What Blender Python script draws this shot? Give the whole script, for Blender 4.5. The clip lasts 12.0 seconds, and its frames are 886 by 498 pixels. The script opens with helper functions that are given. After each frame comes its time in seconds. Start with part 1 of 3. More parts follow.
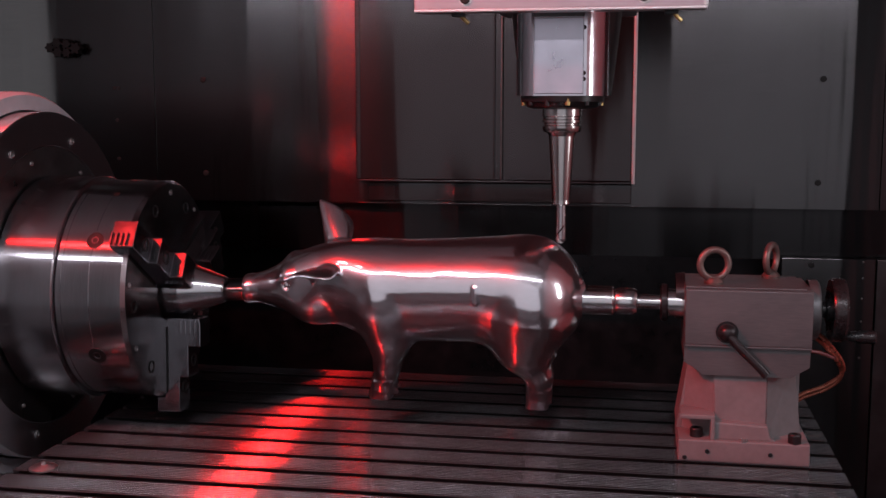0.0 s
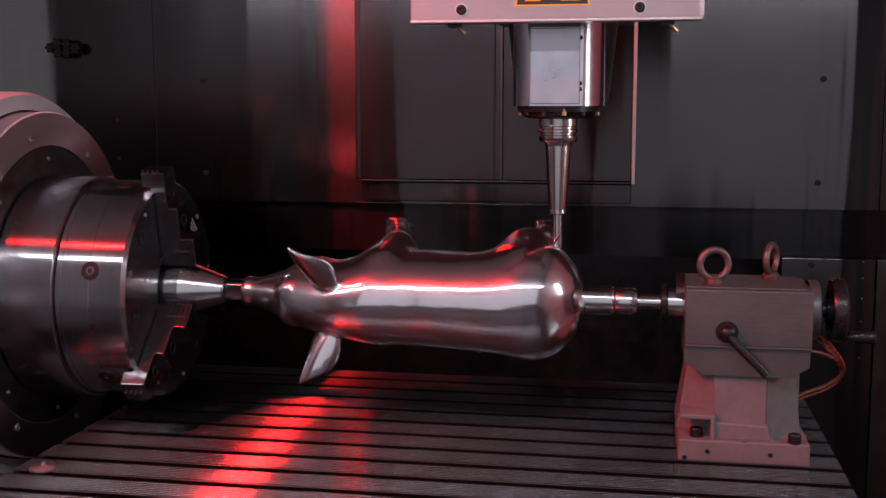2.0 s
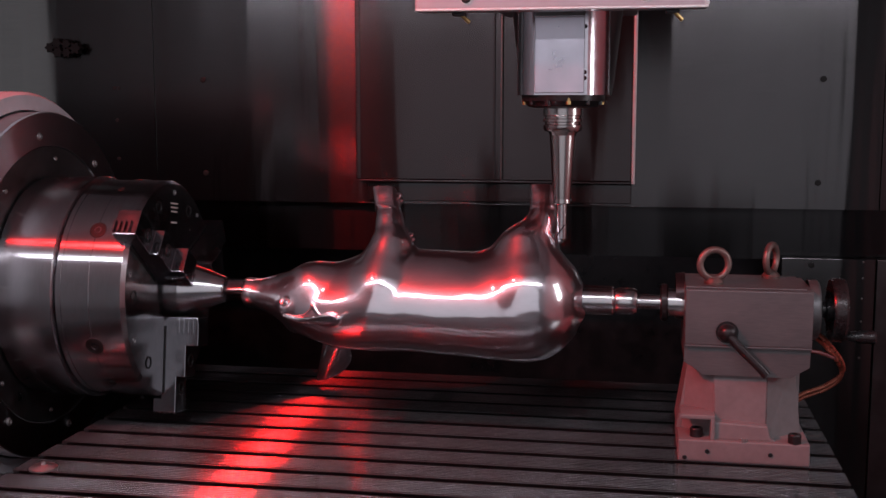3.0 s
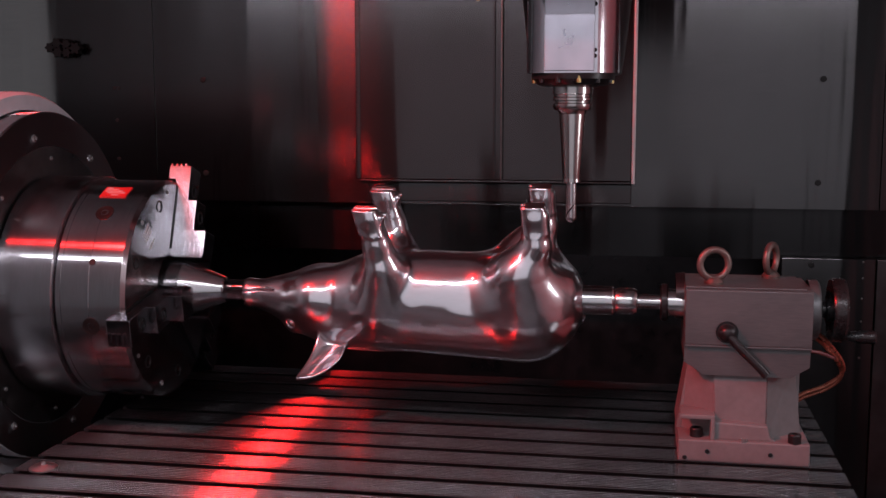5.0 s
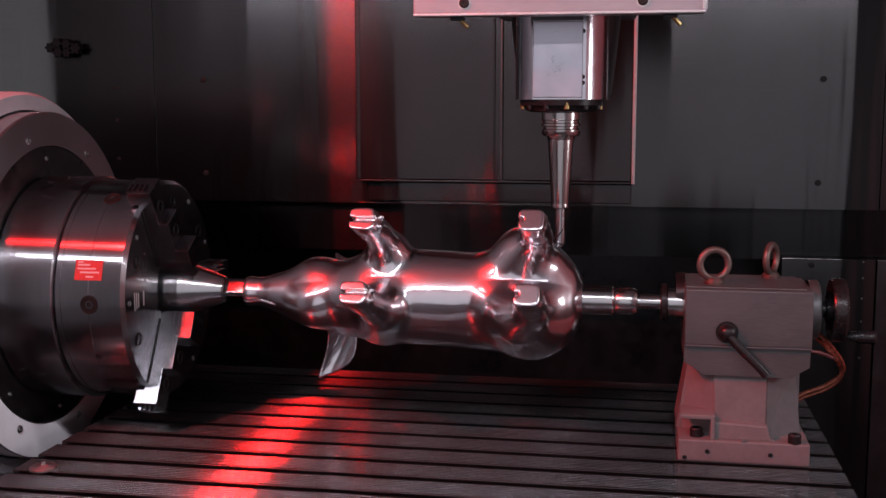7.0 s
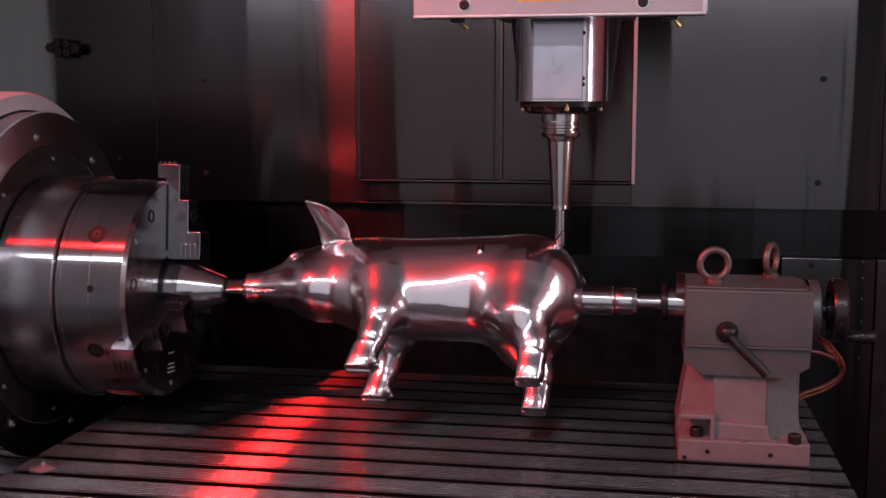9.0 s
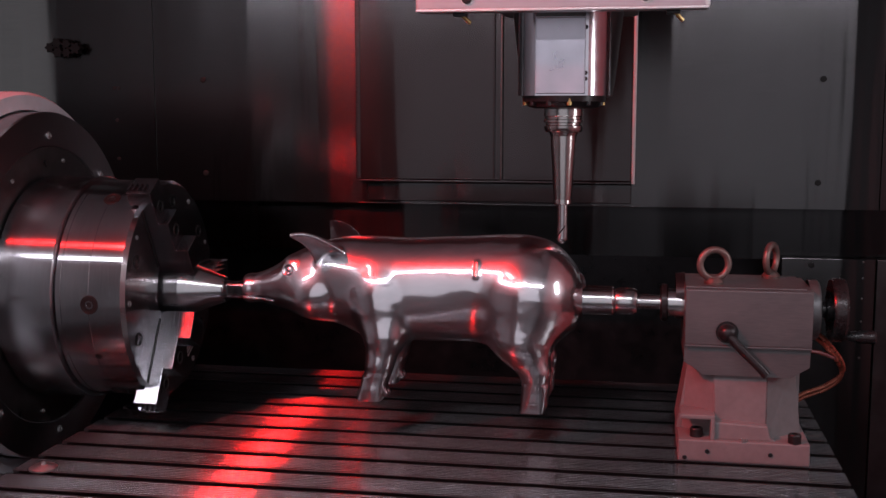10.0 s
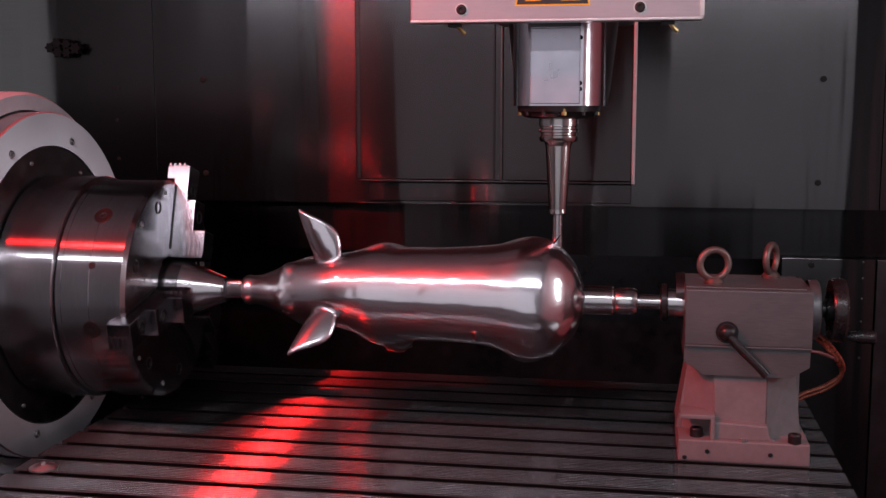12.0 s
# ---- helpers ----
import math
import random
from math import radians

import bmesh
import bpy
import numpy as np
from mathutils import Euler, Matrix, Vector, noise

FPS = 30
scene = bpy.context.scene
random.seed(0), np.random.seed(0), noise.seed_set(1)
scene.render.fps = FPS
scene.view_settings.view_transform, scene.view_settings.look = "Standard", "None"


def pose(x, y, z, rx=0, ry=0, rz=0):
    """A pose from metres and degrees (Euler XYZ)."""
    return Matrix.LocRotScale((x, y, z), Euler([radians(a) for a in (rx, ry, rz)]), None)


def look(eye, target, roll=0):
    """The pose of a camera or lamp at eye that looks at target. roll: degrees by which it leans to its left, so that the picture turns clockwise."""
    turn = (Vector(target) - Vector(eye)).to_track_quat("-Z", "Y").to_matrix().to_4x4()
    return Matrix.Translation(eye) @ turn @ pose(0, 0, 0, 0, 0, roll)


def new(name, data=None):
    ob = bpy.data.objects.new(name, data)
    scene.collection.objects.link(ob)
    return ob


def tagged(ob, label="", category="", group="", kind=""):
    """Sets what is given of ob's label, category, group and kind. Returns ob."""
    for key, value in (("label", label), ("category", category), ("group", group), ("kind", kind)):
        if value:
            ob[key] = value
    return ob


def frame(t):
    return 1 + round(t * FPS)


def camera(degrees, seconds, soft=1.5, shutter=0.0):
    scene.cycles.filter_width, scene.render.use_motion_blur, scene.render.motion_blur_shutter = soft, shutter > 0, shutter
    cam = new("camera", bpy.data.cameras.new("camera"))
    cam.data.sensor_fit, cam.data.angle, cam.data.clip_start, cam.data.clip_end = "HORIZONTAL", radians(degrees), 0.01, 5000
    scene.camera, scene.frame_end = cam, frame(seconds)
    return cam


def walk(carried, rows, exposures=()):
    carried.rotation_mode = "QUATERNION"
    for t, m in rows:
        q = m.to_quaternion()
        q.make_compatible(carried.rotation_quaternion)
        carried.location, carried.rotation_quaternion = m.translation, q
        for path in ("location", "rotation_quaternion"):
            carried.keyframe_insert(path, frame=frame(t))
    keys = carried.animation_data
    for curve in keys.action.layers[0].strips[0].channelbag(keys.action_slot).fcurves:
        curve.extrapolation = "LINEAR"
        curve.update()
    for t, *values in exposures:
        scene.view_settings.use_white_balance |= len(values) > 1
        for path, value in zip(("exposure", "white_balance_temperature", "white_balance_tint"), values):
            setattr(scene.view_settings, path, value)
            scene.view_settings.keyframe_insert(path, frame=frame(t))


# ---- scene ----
# A still camera before the working space of a milling machine. Metres;
# the x axis is the turning axis of chuck and tailstock, the table top lies at z = -0.232.
cam = camera(43.0, 12.0, soft=1.5, shutter=0.5)
EYE = pose(0.3744, -1.8152, 0.3104, 82.82, 0, 10.08)
walk(cam, [(0, EYE), (12, EYE)])

TABLE = -0.232
WALL = 0.70

# ---- light ----
world = bpy.data.worlds.new("world")
scene.world = world
world.use_nodes = True
world.node_tree.nodes["Background"].inputs[0].default_value = (0.75, 0.78, 1.0, 1)
world.node_tree.nodes["Background"].inputs[1].default_value = 0.02
scene.view_settings.exposure = 0.0


def area(name, eye, target, sx, sy, watts, colour):
    data = bpy.data.lights.new(name, "AREA")
    data.shape, data.size, data.size_y = "RECTANGLE", sx, sy
    data.energy, data.color = watts, colour
    lamp = new(name, data)
    lamp.matrix_world = look(eye, target)
    return lamp


red = area("red_lamp", (-0.810, -1.14, 1.24), (0.5, 0.15, -0.1), 0.090, 0.07, 12.5, (1.0, 0.012, 0.012))
red.data.spread = math.radians(104)
# light of the hall through the open front door, a work lamp over the door, a strip on the side
area("hall_light", (0.22, -2.28, 0.35), (0.22, 0.0, 0.35), 2.06, 1.5, 5.1, (0.93, 0.90, 1.0))
area("door_lamp", (-0.08, -1.25, 0.88), (-0.08, 0.0, 0.03), 2.40, 0.040, 9.8, (0.94, 0.90, 1.0))
area("side_lamp", (1.22, -0.30, 0.30), (0.2, -0.24, 0.30), 0.18, 0.36, 1.7, (0.96, 0.96, 1.0))


corner = area("corner_lamp", (-1.26, 0.51, 0.60), (-0.90, 0.79, 0.60), 0.26, 0.90, 0.20, (0.96, 0.95, 1.0))
corner.data.spread = math.radians(100)


# ---- materials ----
def material(name, colour, rough=0.4, metal=0.0, noise_scale=60.0, spread=0.25, bump=0.05, stretch=(1, 1, 1),
             aniso=0.0, tangent=None, local=False, rough_spread=0.25, stain=6.0, haze=0.0, haze_rough=0.38, buckle=0.0, buckle_scale=(7, 1, 0.35), turned=False):
    m = bpy.data.materials.new(name)
    m.use_nodes = True
    nt = m.node_tree
    n, l = nt.nodes, nt.links
    b = n["Principled BSDF"]
    b.inputs["Metallic"].default_value = metal
    tc = n.new("ShaderNodeTexCoord")
    mp = n.new("ShaderNodeMapping")
    mp.inputs["Scale"].default_value = stretch
    l.new(tc.outputs["Object"], mp.inputs["Vector"])
    fine = n.new("ShaderNodeTexNoise")
    fine.inputs["Scale"].default_value, fine.inputs["Detail"].default_value = noise_scale, 6
    l.new(mp.outputs[0], fine.inputs["Vector"])
    wide = n.new("ShaderNodeTexNoise")
    wide.inputs["Scale"].default_value, wide.inputs["Detail"].default_value = stain, 4
    l.new(tc.outputs["Object"], wide.inputs["Vector"])
    mix = n.new("ShaderNodeMath")
    mix.operation = "ADD"
    l.new(fine.outputs["Fac"], mix.inputs[0])
    l.new(wide.outputs["Fac"], mix.inputs[1])
    ramp = n.new("ShaderNodeMapRange")
    ramp.inputs["From Min"].default_value, ramp.inputs["From Max"].default_value = 0.6, 1.4
    ramp.inputs["To Min"].default_value, ramp.inputs["To Max"].default_value = 1 - spread, 1 + spread
    l.new(mix.outputs[0], ramp.inputs["Value"])
    tint = n.new("ShaderNodeVectorMath")
    tint.operation = "SCALE"
    tint.inputs[0].default_value = colour
    l.new(ramp.outputs[0], tint.inputs["Scale"])
    l.new(tint.outputs[0], b.inputs["Base Color"])
    rr = n.new("ShaderNodeMapRange")
    rr.inputs["From Min"].default_value, rr.inputs["From Max"].default_value = 0.6, 1.4
    rr.inputs["To Min"].default_value, rr.inputs["To Max"].default_value = rough * (1 - rough_spread), min(1, rough * (1 + rough_spread))
    l.new(mix.outputs[0], rr.inputs["Value"])
    l.new(rr.outputs[0], b.inputs["Roughness"])
    if bump:
        bp = n.new("ShaderNodeBump")
        bp.inputs["Strength"].default_value, bp.inputs["Distance"].default_value = bump, 0.001
        l.new(fine.outputs["Fac"], bp.inputs["Height"])
        l.new(bp.outputs[0], b.inputs["Normal"])
        if buckle:
            # the slight buckling of thin sheet, or the hand-finished waviness of a polished form
            mp2 = n.new("ShaderNodeMapping")
            mp2.inputs["Scale"].default_value = buckle_scale
            l.new(tc.outputs["Object"], mp2.inputs["Vector"])
            wave = n.new("ShaderNodeTexNoise")
            wave.inputs["Scale"].default_value, wave.inputs["Detail"].default_value = 1.0, 3
            l.new(mp2.outputs[0], wave.inputs["Vector"])
            bw = n.new("ShaderNodeBump")
            bw.inputs["Strength"].default_value, bw.inputs["Distance"].default_value = 1.0, buckle
            l.new(wave.outputs["Fac"], bw.inputs["Height"])
            l.new(bw.outputs[0], bp.inputs["Normal"])
    if turned:
        # lathe-turned face: the gloss runs out along the radius
        b.inputs["Anisotropic"].default_value = 0.9
        b.inputs["Anisotropic Rotation"].default_value = 0.25
        tg = n.new("ShaderNodeTangent")
        tg.direction_type, tg.axis = "RADIAL", "X"
        l.new(tg.outputs[0], b.inputs["Tangent"])
    if aniso:
        b.inputs["Anisotropic"].default_value = aniso
        v = n.new("ShaderNodeCombineXYZ")
        for i in range(3):
            v.inputs[i].default_value = tangent[i]
        out = v.outputs[0]
        if local:
            vt = n.new("ShaderNodeVectorTransform")
            vt.convert_from, vt.convert_to = "OBJECT", "WORLD"
            l.new(out, vt.inputs[0])
            out = vt.outputs[0]
        l.new(out, b.inputs["Tangent"])
    if haze:
        # a second, wider lobe: fine scallops and scratches
        g = n.new("ShaderNodeBsdfAnisotropic")
        g.inputs["Roughness"].default_value = haze_rough
        l.new(tint.outputs[0], g.inputs["Color"])
        ms = n.new("ShaderNodeMixShader")
        ms.inputs[0].default_value = haze
        l.new(b.outputs[0], ms.inputs[1])
        l.new(g.outputs[0], ms.inputs[2])
        l.new(ms.outputs[0], n["Material Output"].inputs["Surface"])
    return m


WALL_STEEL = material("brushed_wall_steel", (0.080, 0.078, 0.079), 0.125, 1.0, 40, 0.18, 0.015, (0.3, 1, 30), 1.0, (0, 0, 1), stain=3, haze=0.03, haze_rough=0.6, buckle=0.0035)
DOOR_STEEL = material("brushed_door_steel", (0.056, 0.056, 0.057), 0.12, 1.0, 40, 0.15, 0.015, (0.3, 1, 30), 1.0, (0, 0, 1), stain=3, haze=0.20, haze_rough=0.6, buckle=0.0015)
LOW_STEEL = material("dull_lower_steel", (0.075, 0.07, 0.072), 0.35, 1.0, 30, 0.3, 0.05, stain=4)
# wall steel in darker tones, the shade of the recess put into the colour
RECESS_STEEL = material("shaded_recess_steel", (0.032, 0.031, 0.032), 0.16, 1.0, 40, 0.2, 0.015, (0.3, 1, 30), 1.0, (0, 0, 1), stain=3, buckle=0.003)
DARK_STEEL = material("dark_oily_shaded_steel", (0.048, 0.045, 0.048), 0.32, 1.0, 30, 0.3, 0.05, stain=4)
EDGE_STEEL = material("folded_steel_edge", (0.50, 0.49, 0.49), 0.42, 1.0, 60, 0.15, 0.02)
TABLE_STEEL = material("ground_table_steel", (0.160, 0.155, 0.160), 0.16, 1.0, 30, 0.3, 0.04, (1.5, 60, 1), 1.0, (0, 1, 0), stain=5, haze=0.12, haze_rough=0.5)
SLOT_STEEL = material("slot_steel", (0.09, 0.085, 0.085), 0.55, 1.0, 40, 0.3, 0.1)
CHUCK_STEEL = material("turned_chuck_steel", (0.52, 0.52, 0.54), 0.16, 1.0, 35, 0.2, 0.004, (40, 1, 1), 1.0, (1, 0, 0), stain=9, haze=0.03, haze_rough=0.4)
FACE_STEEL = material("chuck_face_steel", (0.34, 0.33, 0.34), 0.22, 1.0, 50, 0.15, 0.004, stain=12, turned=True)
JAW_STEEL = material("hardened_jaw_steel", (0.34, 0.34, 0.36), 0.19, 1.0, 90, 0.2, 0.05, stain=20)
MATT_DARK = material("matt_dark_paint", (0.012, 0.012, 0.0125), 0.8, 0.0, 40, 0.3, 0.05)
MATT_DARK.node_tree.nodes["Principled BSDF"].inputs["Specular IOR Level"].default_value = 0.1
SIDE_PAINT = material("grey_side_paint", (0.42, 0.42, 0.43), 0.6, 0.0, 40, 0.15, 0.03)
# darker than the sides, so that chuck and pig reflect little from above
ROOF_PAINT = material("dimmed_roof_paint", (0.26, 0.25, 0.26), 0.6, 0.0, 40, 0.15, 0.03)
TRIM_STEEL = material("dull_folded_edge", (0.11, 0.105, 0.105), 0.32, 1.0, 60, 0.2, 0.02)
BORE = material("dark_bore", (0.02, 0.02, 0.02), 0.5, 0.6, 50, 0.3, 0.05)
DISC_STEEL = material("brushed_disc_steel", (0.55, 0.53, 0.55), 0.50, 1.0, 40, 0.12, 0.03, (1, 1, 30), 1.0, (0, -0.477, 0.879), True, stain=5)
DISC_INNER = material("darkened_disc_steel", (0.26, 0.245, 0.25), 0.34, 1.0, 40, 0.2, 0.03, stain=5)
CASTING = material("grey_cast_paint", (0.62, 0.62, 0.65), 0.45, 0.0, 50, 0.12, 0.05, stain=8)
PIG_STEEL = material("polished_aluminium", (0.80, 0.78, 0.82), 0.11, 1.0, 60, 0.05, 0.003, (1, 4, 4), stain=9, rough_spread=0.3, haze=0.32, haze_rough=0.30, buckle=0.006, buckle_scale=(6, 9, 9))
PIN_STEEL = material("turned_pin_steel", (0.60, 0.60, 0.61), 0.2, 1.0, 60, 0.12, 0.02, (40, 1, 1), stain=20)
DARK_PIN = material("dark_ground_pin", (0.30, 0.30, 0.31), 0.14, 1.0, 60, 0.12, 0.02, (40, 1, 1), stain=20)
GREY_PAINT = material("grey_machine_paint", (0.20, 0.19, 0.195), 0.42, 0.1, 90, 0.14, 0.08, stain=18)
GROUND_GREY = material("ground_grey_iron", (0.16, 0.16, 0.165), 0.42, 0.75, 60, 0.2, 0.05, (1, 1, 12), stain=14)
EYE_STEEL = material("forged_eyebolt_steel", (0.17, 0.13, 0.12), 0.45, 0.7, 120, 0.3, 0.2, stain=40)
BLACK_PLASTIC = material("black_plastic", (0.012, 0.012, 0.013), 0.3, 0.0, 150, 0.3, 0.05)
BLACK_OXIDE = material("black_oxide_steel", (0.03, 0.03, 0.032), 0.35, 0.6, 120, 0.3, 0.08)
COPPER = material("copper_hose", (0.62, 0.22, 0.15), 0.3, 0.9, 150, 0.2, 0.05)
HEAD_PLATE = material("grey_head_plate", (0.34, 0.34, 0.36), 0.38, 0.55, 60, 0.08, 0.03, (1, 1, 10), stain=7)
SPINDLE_STEEL = material("polished_spindle_steel", (0.68, 0.67, 0.72), 0.16, 1.0, 70, 0.08, 0.02, stain=12)
SPINDLE_FLAT = material("satin_spindle_flat", (0.50, 0.49, 0.55), 0.30, 1.0, 30, 0.12, 0.03, stain=14)
HOLDER_STEEL = material("tool_holder_steel", (0.46, 0.44, 0.43), 0.2, 1.0, 70, 0.1, 0.02, (1, 1, 30), stain=20)
CARBIDE = material("carbide_cutter", (0.42, 0.41, 0.42), 0.25, 1.0, 120, 0.2, 0.03)
BRASS = material("brass_nozzle", (0.55, 0.42, 0.18), 0.35, 1.0, 100, 0.2, 0.05)
RED_PLATE = material("red_label_paint", (0.55, 0.03, 0.03), 0.4, 0.0, 90, 0.12, 0.02)
PALE_PRINT = material("pale_print", (0.7, 0.66, 0.64), 0.5, 0.0, 120, 0.1, 0.0)
YELLOW = material("yellow_sign_paint", (0.80, 0.55, 0.02), 0.4, 0.0, 90, 0.08, 0.02)
BLACK_SIGN = material("black_sign_paint", (0.012, 0.012, 0.012), 0.4, 0.0, 90, 0.2, 0.02)


# ---- mesh helpers ----
def smooth(bm, angle=35):
    for f in bm.faces:
        f.smooth = True
    for e in bm.edges:
        if len(e.link_faces) != 2:
            e.smooth = False
            continue
        turn = e.calc_face_angle(0)
        a, b = sorted(f.calc_area() for f in e.link_faces)
        # large flat faces keep their own normal beside a narrow bevel
        e.smooth = turn < radians(angle) and not (turn > radians(6) and b > 5 * a)


def part(name, bm, mat, parent=None, label="", at=None, angle=35):
    bmesh.ops.recalc_face_normals(bm, faces=bm.faces)
    smooth(bm, angle)
    me = bpy.data.meshes.new(name)
    bm.to_mesh(me)
    bm.free()
    me.materials.append(mat)
    ob = new(name, me)
    if parent:
        ob.parent = parent
    if at is not None:
        ob.matrix_basis = at
    if label:
        tagged(ob, label)
    return ob


def thing(name, m, label, category, group="", kind=""):
    ob = new(name)
    ob.empty_display_size = 0.02
    ob.matrix_basis = m
    return tagged(ob, label, category, group, kind)


def box(x0, x1, y0, y1, z0, z1, bevel=0.0, segments=2):
    bm = bmesh.new()
    bmesh.ops.create_cube(bm, size=1, matrix=Matrix.LocRotScale(((x0 + x1) / 2, (y0 + y1) / 2, (z0 + z1) / 2), None, (x1 - x0, y1 - y0, z1 - z0)))
    if bevel:
        bmesh.ops.bevel(bm, geom=bm.edges[:], offset=bevel, segments=segments, affect="EDGES", profile=0.6)
    return bm


def lathe(profile, axis="x", steps=64):
    """Turn (along, radius) stations round an axis; the ends with radius 0 close it."""
    bm = bmesh.new()
    rings = []
    for a, r in profile:
        if r < 1e-6:
            p = (a, 0, 0) if axis == "x" else (0, 0, a) if axis == "z" else (0, a, 0)
            rings.append([bm.verts.new(p)])
            continue
        ring = []
        for i in range(steps):
            c, s = r * math.cos(2 * math.pi * i / steps), r * math.sin(2 * math.pi * i / steps)
            ring.append(bm.verts.new((a, c, s) if axis == "x" else (c, s, a) if axis == "z" else (c, a, s)))
        rings.append(ring)
    for p, q in zip(rings, rings[1:]):
        for i in range(steps):
            j = (i + 1) % steps
            if len(p) == 1 and len(q) > 1:
                bm.faces.new((p[0], q[i], q[j]))
            elif len(q) == 1 and len(p) > 1:
                bm.faces.new((p[i], p[j], q[0]))
            elif len(p) > 1:
                bm.faces.new((p[i], p[j], q[j], q[i]))
    return bm


def prism(outline, axis, a0, a1, bevel=0.0):
    """Extrude a flat outline along an axis: x takes (y, z), y takes (x, z), z takes (x, y)."""
    bm = bmesh.new()
    def at(p, a):
        return {"x": (a, p[0], p[1]), "y": (p[0], a, p[1]), "z": (p[0], p[1], a)}[axis]
    lo = [bm.verts.new(at(p, a0)) for p in outline]
    hi = [bm.verts.new(at(p, a1)) for p in outline]
    bm.faces.new(lo)
    bm.faces.new(hi[::-1])
    for i in range(len(lo)):
        j = (i + 1) % len(lo)
        bm.faces.new((lo[i], hi[i], hi[j], lo[j]))
    bmesh.ops.recalc_face_normals(bm, faces=bm.faces)
    if bevel:
        bmesh.ops.bevel(bm, geom=bm.edges[:], offset=bevel, segments=2, affect="EDGES", profile=0.6)
    return bm


def tube(points, radius, sides=12, close=False):
    """A round bar along a smooth line through the points."""
    pts = [Vector(p) for p in points]
    line = []
    n = len(pts)
    spans = n if close else n - 1
    for i in range(spans):
        p0, p1, p2, p3 = (pts[(i + k) % n] if close else pts[min(max(i + k, 0), n - 1)] for k in (-1, 0, 1, 2))
        for s in range(8):
            t = s / 8
            line.append(0.5 * (2 * p1 + (p2 - p0) * t + (2 * p0 - 5 * p1 + 4 * p2 - p3) * t * t + (3 * p1 - p0 - 3 * p2 + p3) * t ** 3))
    if not close:
        line.append(pts[-1])
    bm = bmesh.new()
    rings = []
    side = Vector((0.13, 0.31, 0.94))
    for i, p in enumerate(line):
        a = line[(i - 1) % len(line)] if close or i else p
        b = line[(i + 1) % len(line)] if close or i < len(line) - 1 else p
        d = (b - a).normalized()
        side = (side - d * side.dot(d)).normalized()
        up = d.cross(side)
        rings.append([bm.verts.new(p + radius * (side * math.cos(2 * math.pi * k / sides) + up * math.sin(2 * math.pi * k / sides))) for k in range(sides)])
    pairs = list(zip(rings, rings[1:])) + ([(rings[-1], rings[0])] if close else [])
    for p, q in pairs:
        for k in range(sides):
            j = (k + 1) % sides
            bm.faces.new((p[k], p[j], q[j], q[k]))
    if not close:
        bm.faces.new(rings[0])
        bm.faces.new(rings[-1][::-1])
    return bm


def join(*meshes):
    """Several pieces of one solid part in one bmesh."""
    out = bmesh.new()
    for bm in meshes:
        me = bpy.data.meshes.new("piece")
        bm.to_mesh(me)
        bm.free()
        out.from_mesh(me)
        bpy.data.meshes.remove(me)
    return out


def moved(bm, m):
    bm.transform(m)
    return bm


def socket_screw(name, r, parent=None, head=BORE):
    """A cap screw on the plane y = 0, its head towards -y, with a hexagon socket."""
    depth = r * 0.55
    stations = [(0.002, r * 0.98), (-depth * 0.85, r), (-depth, r * 0.88), (-depth, r * 0.5), (-depth * 0.35, r * 0.46), (-depth * 0.3, 0)]
    return part(name, lathe(stations, "y", 18), head, parent)


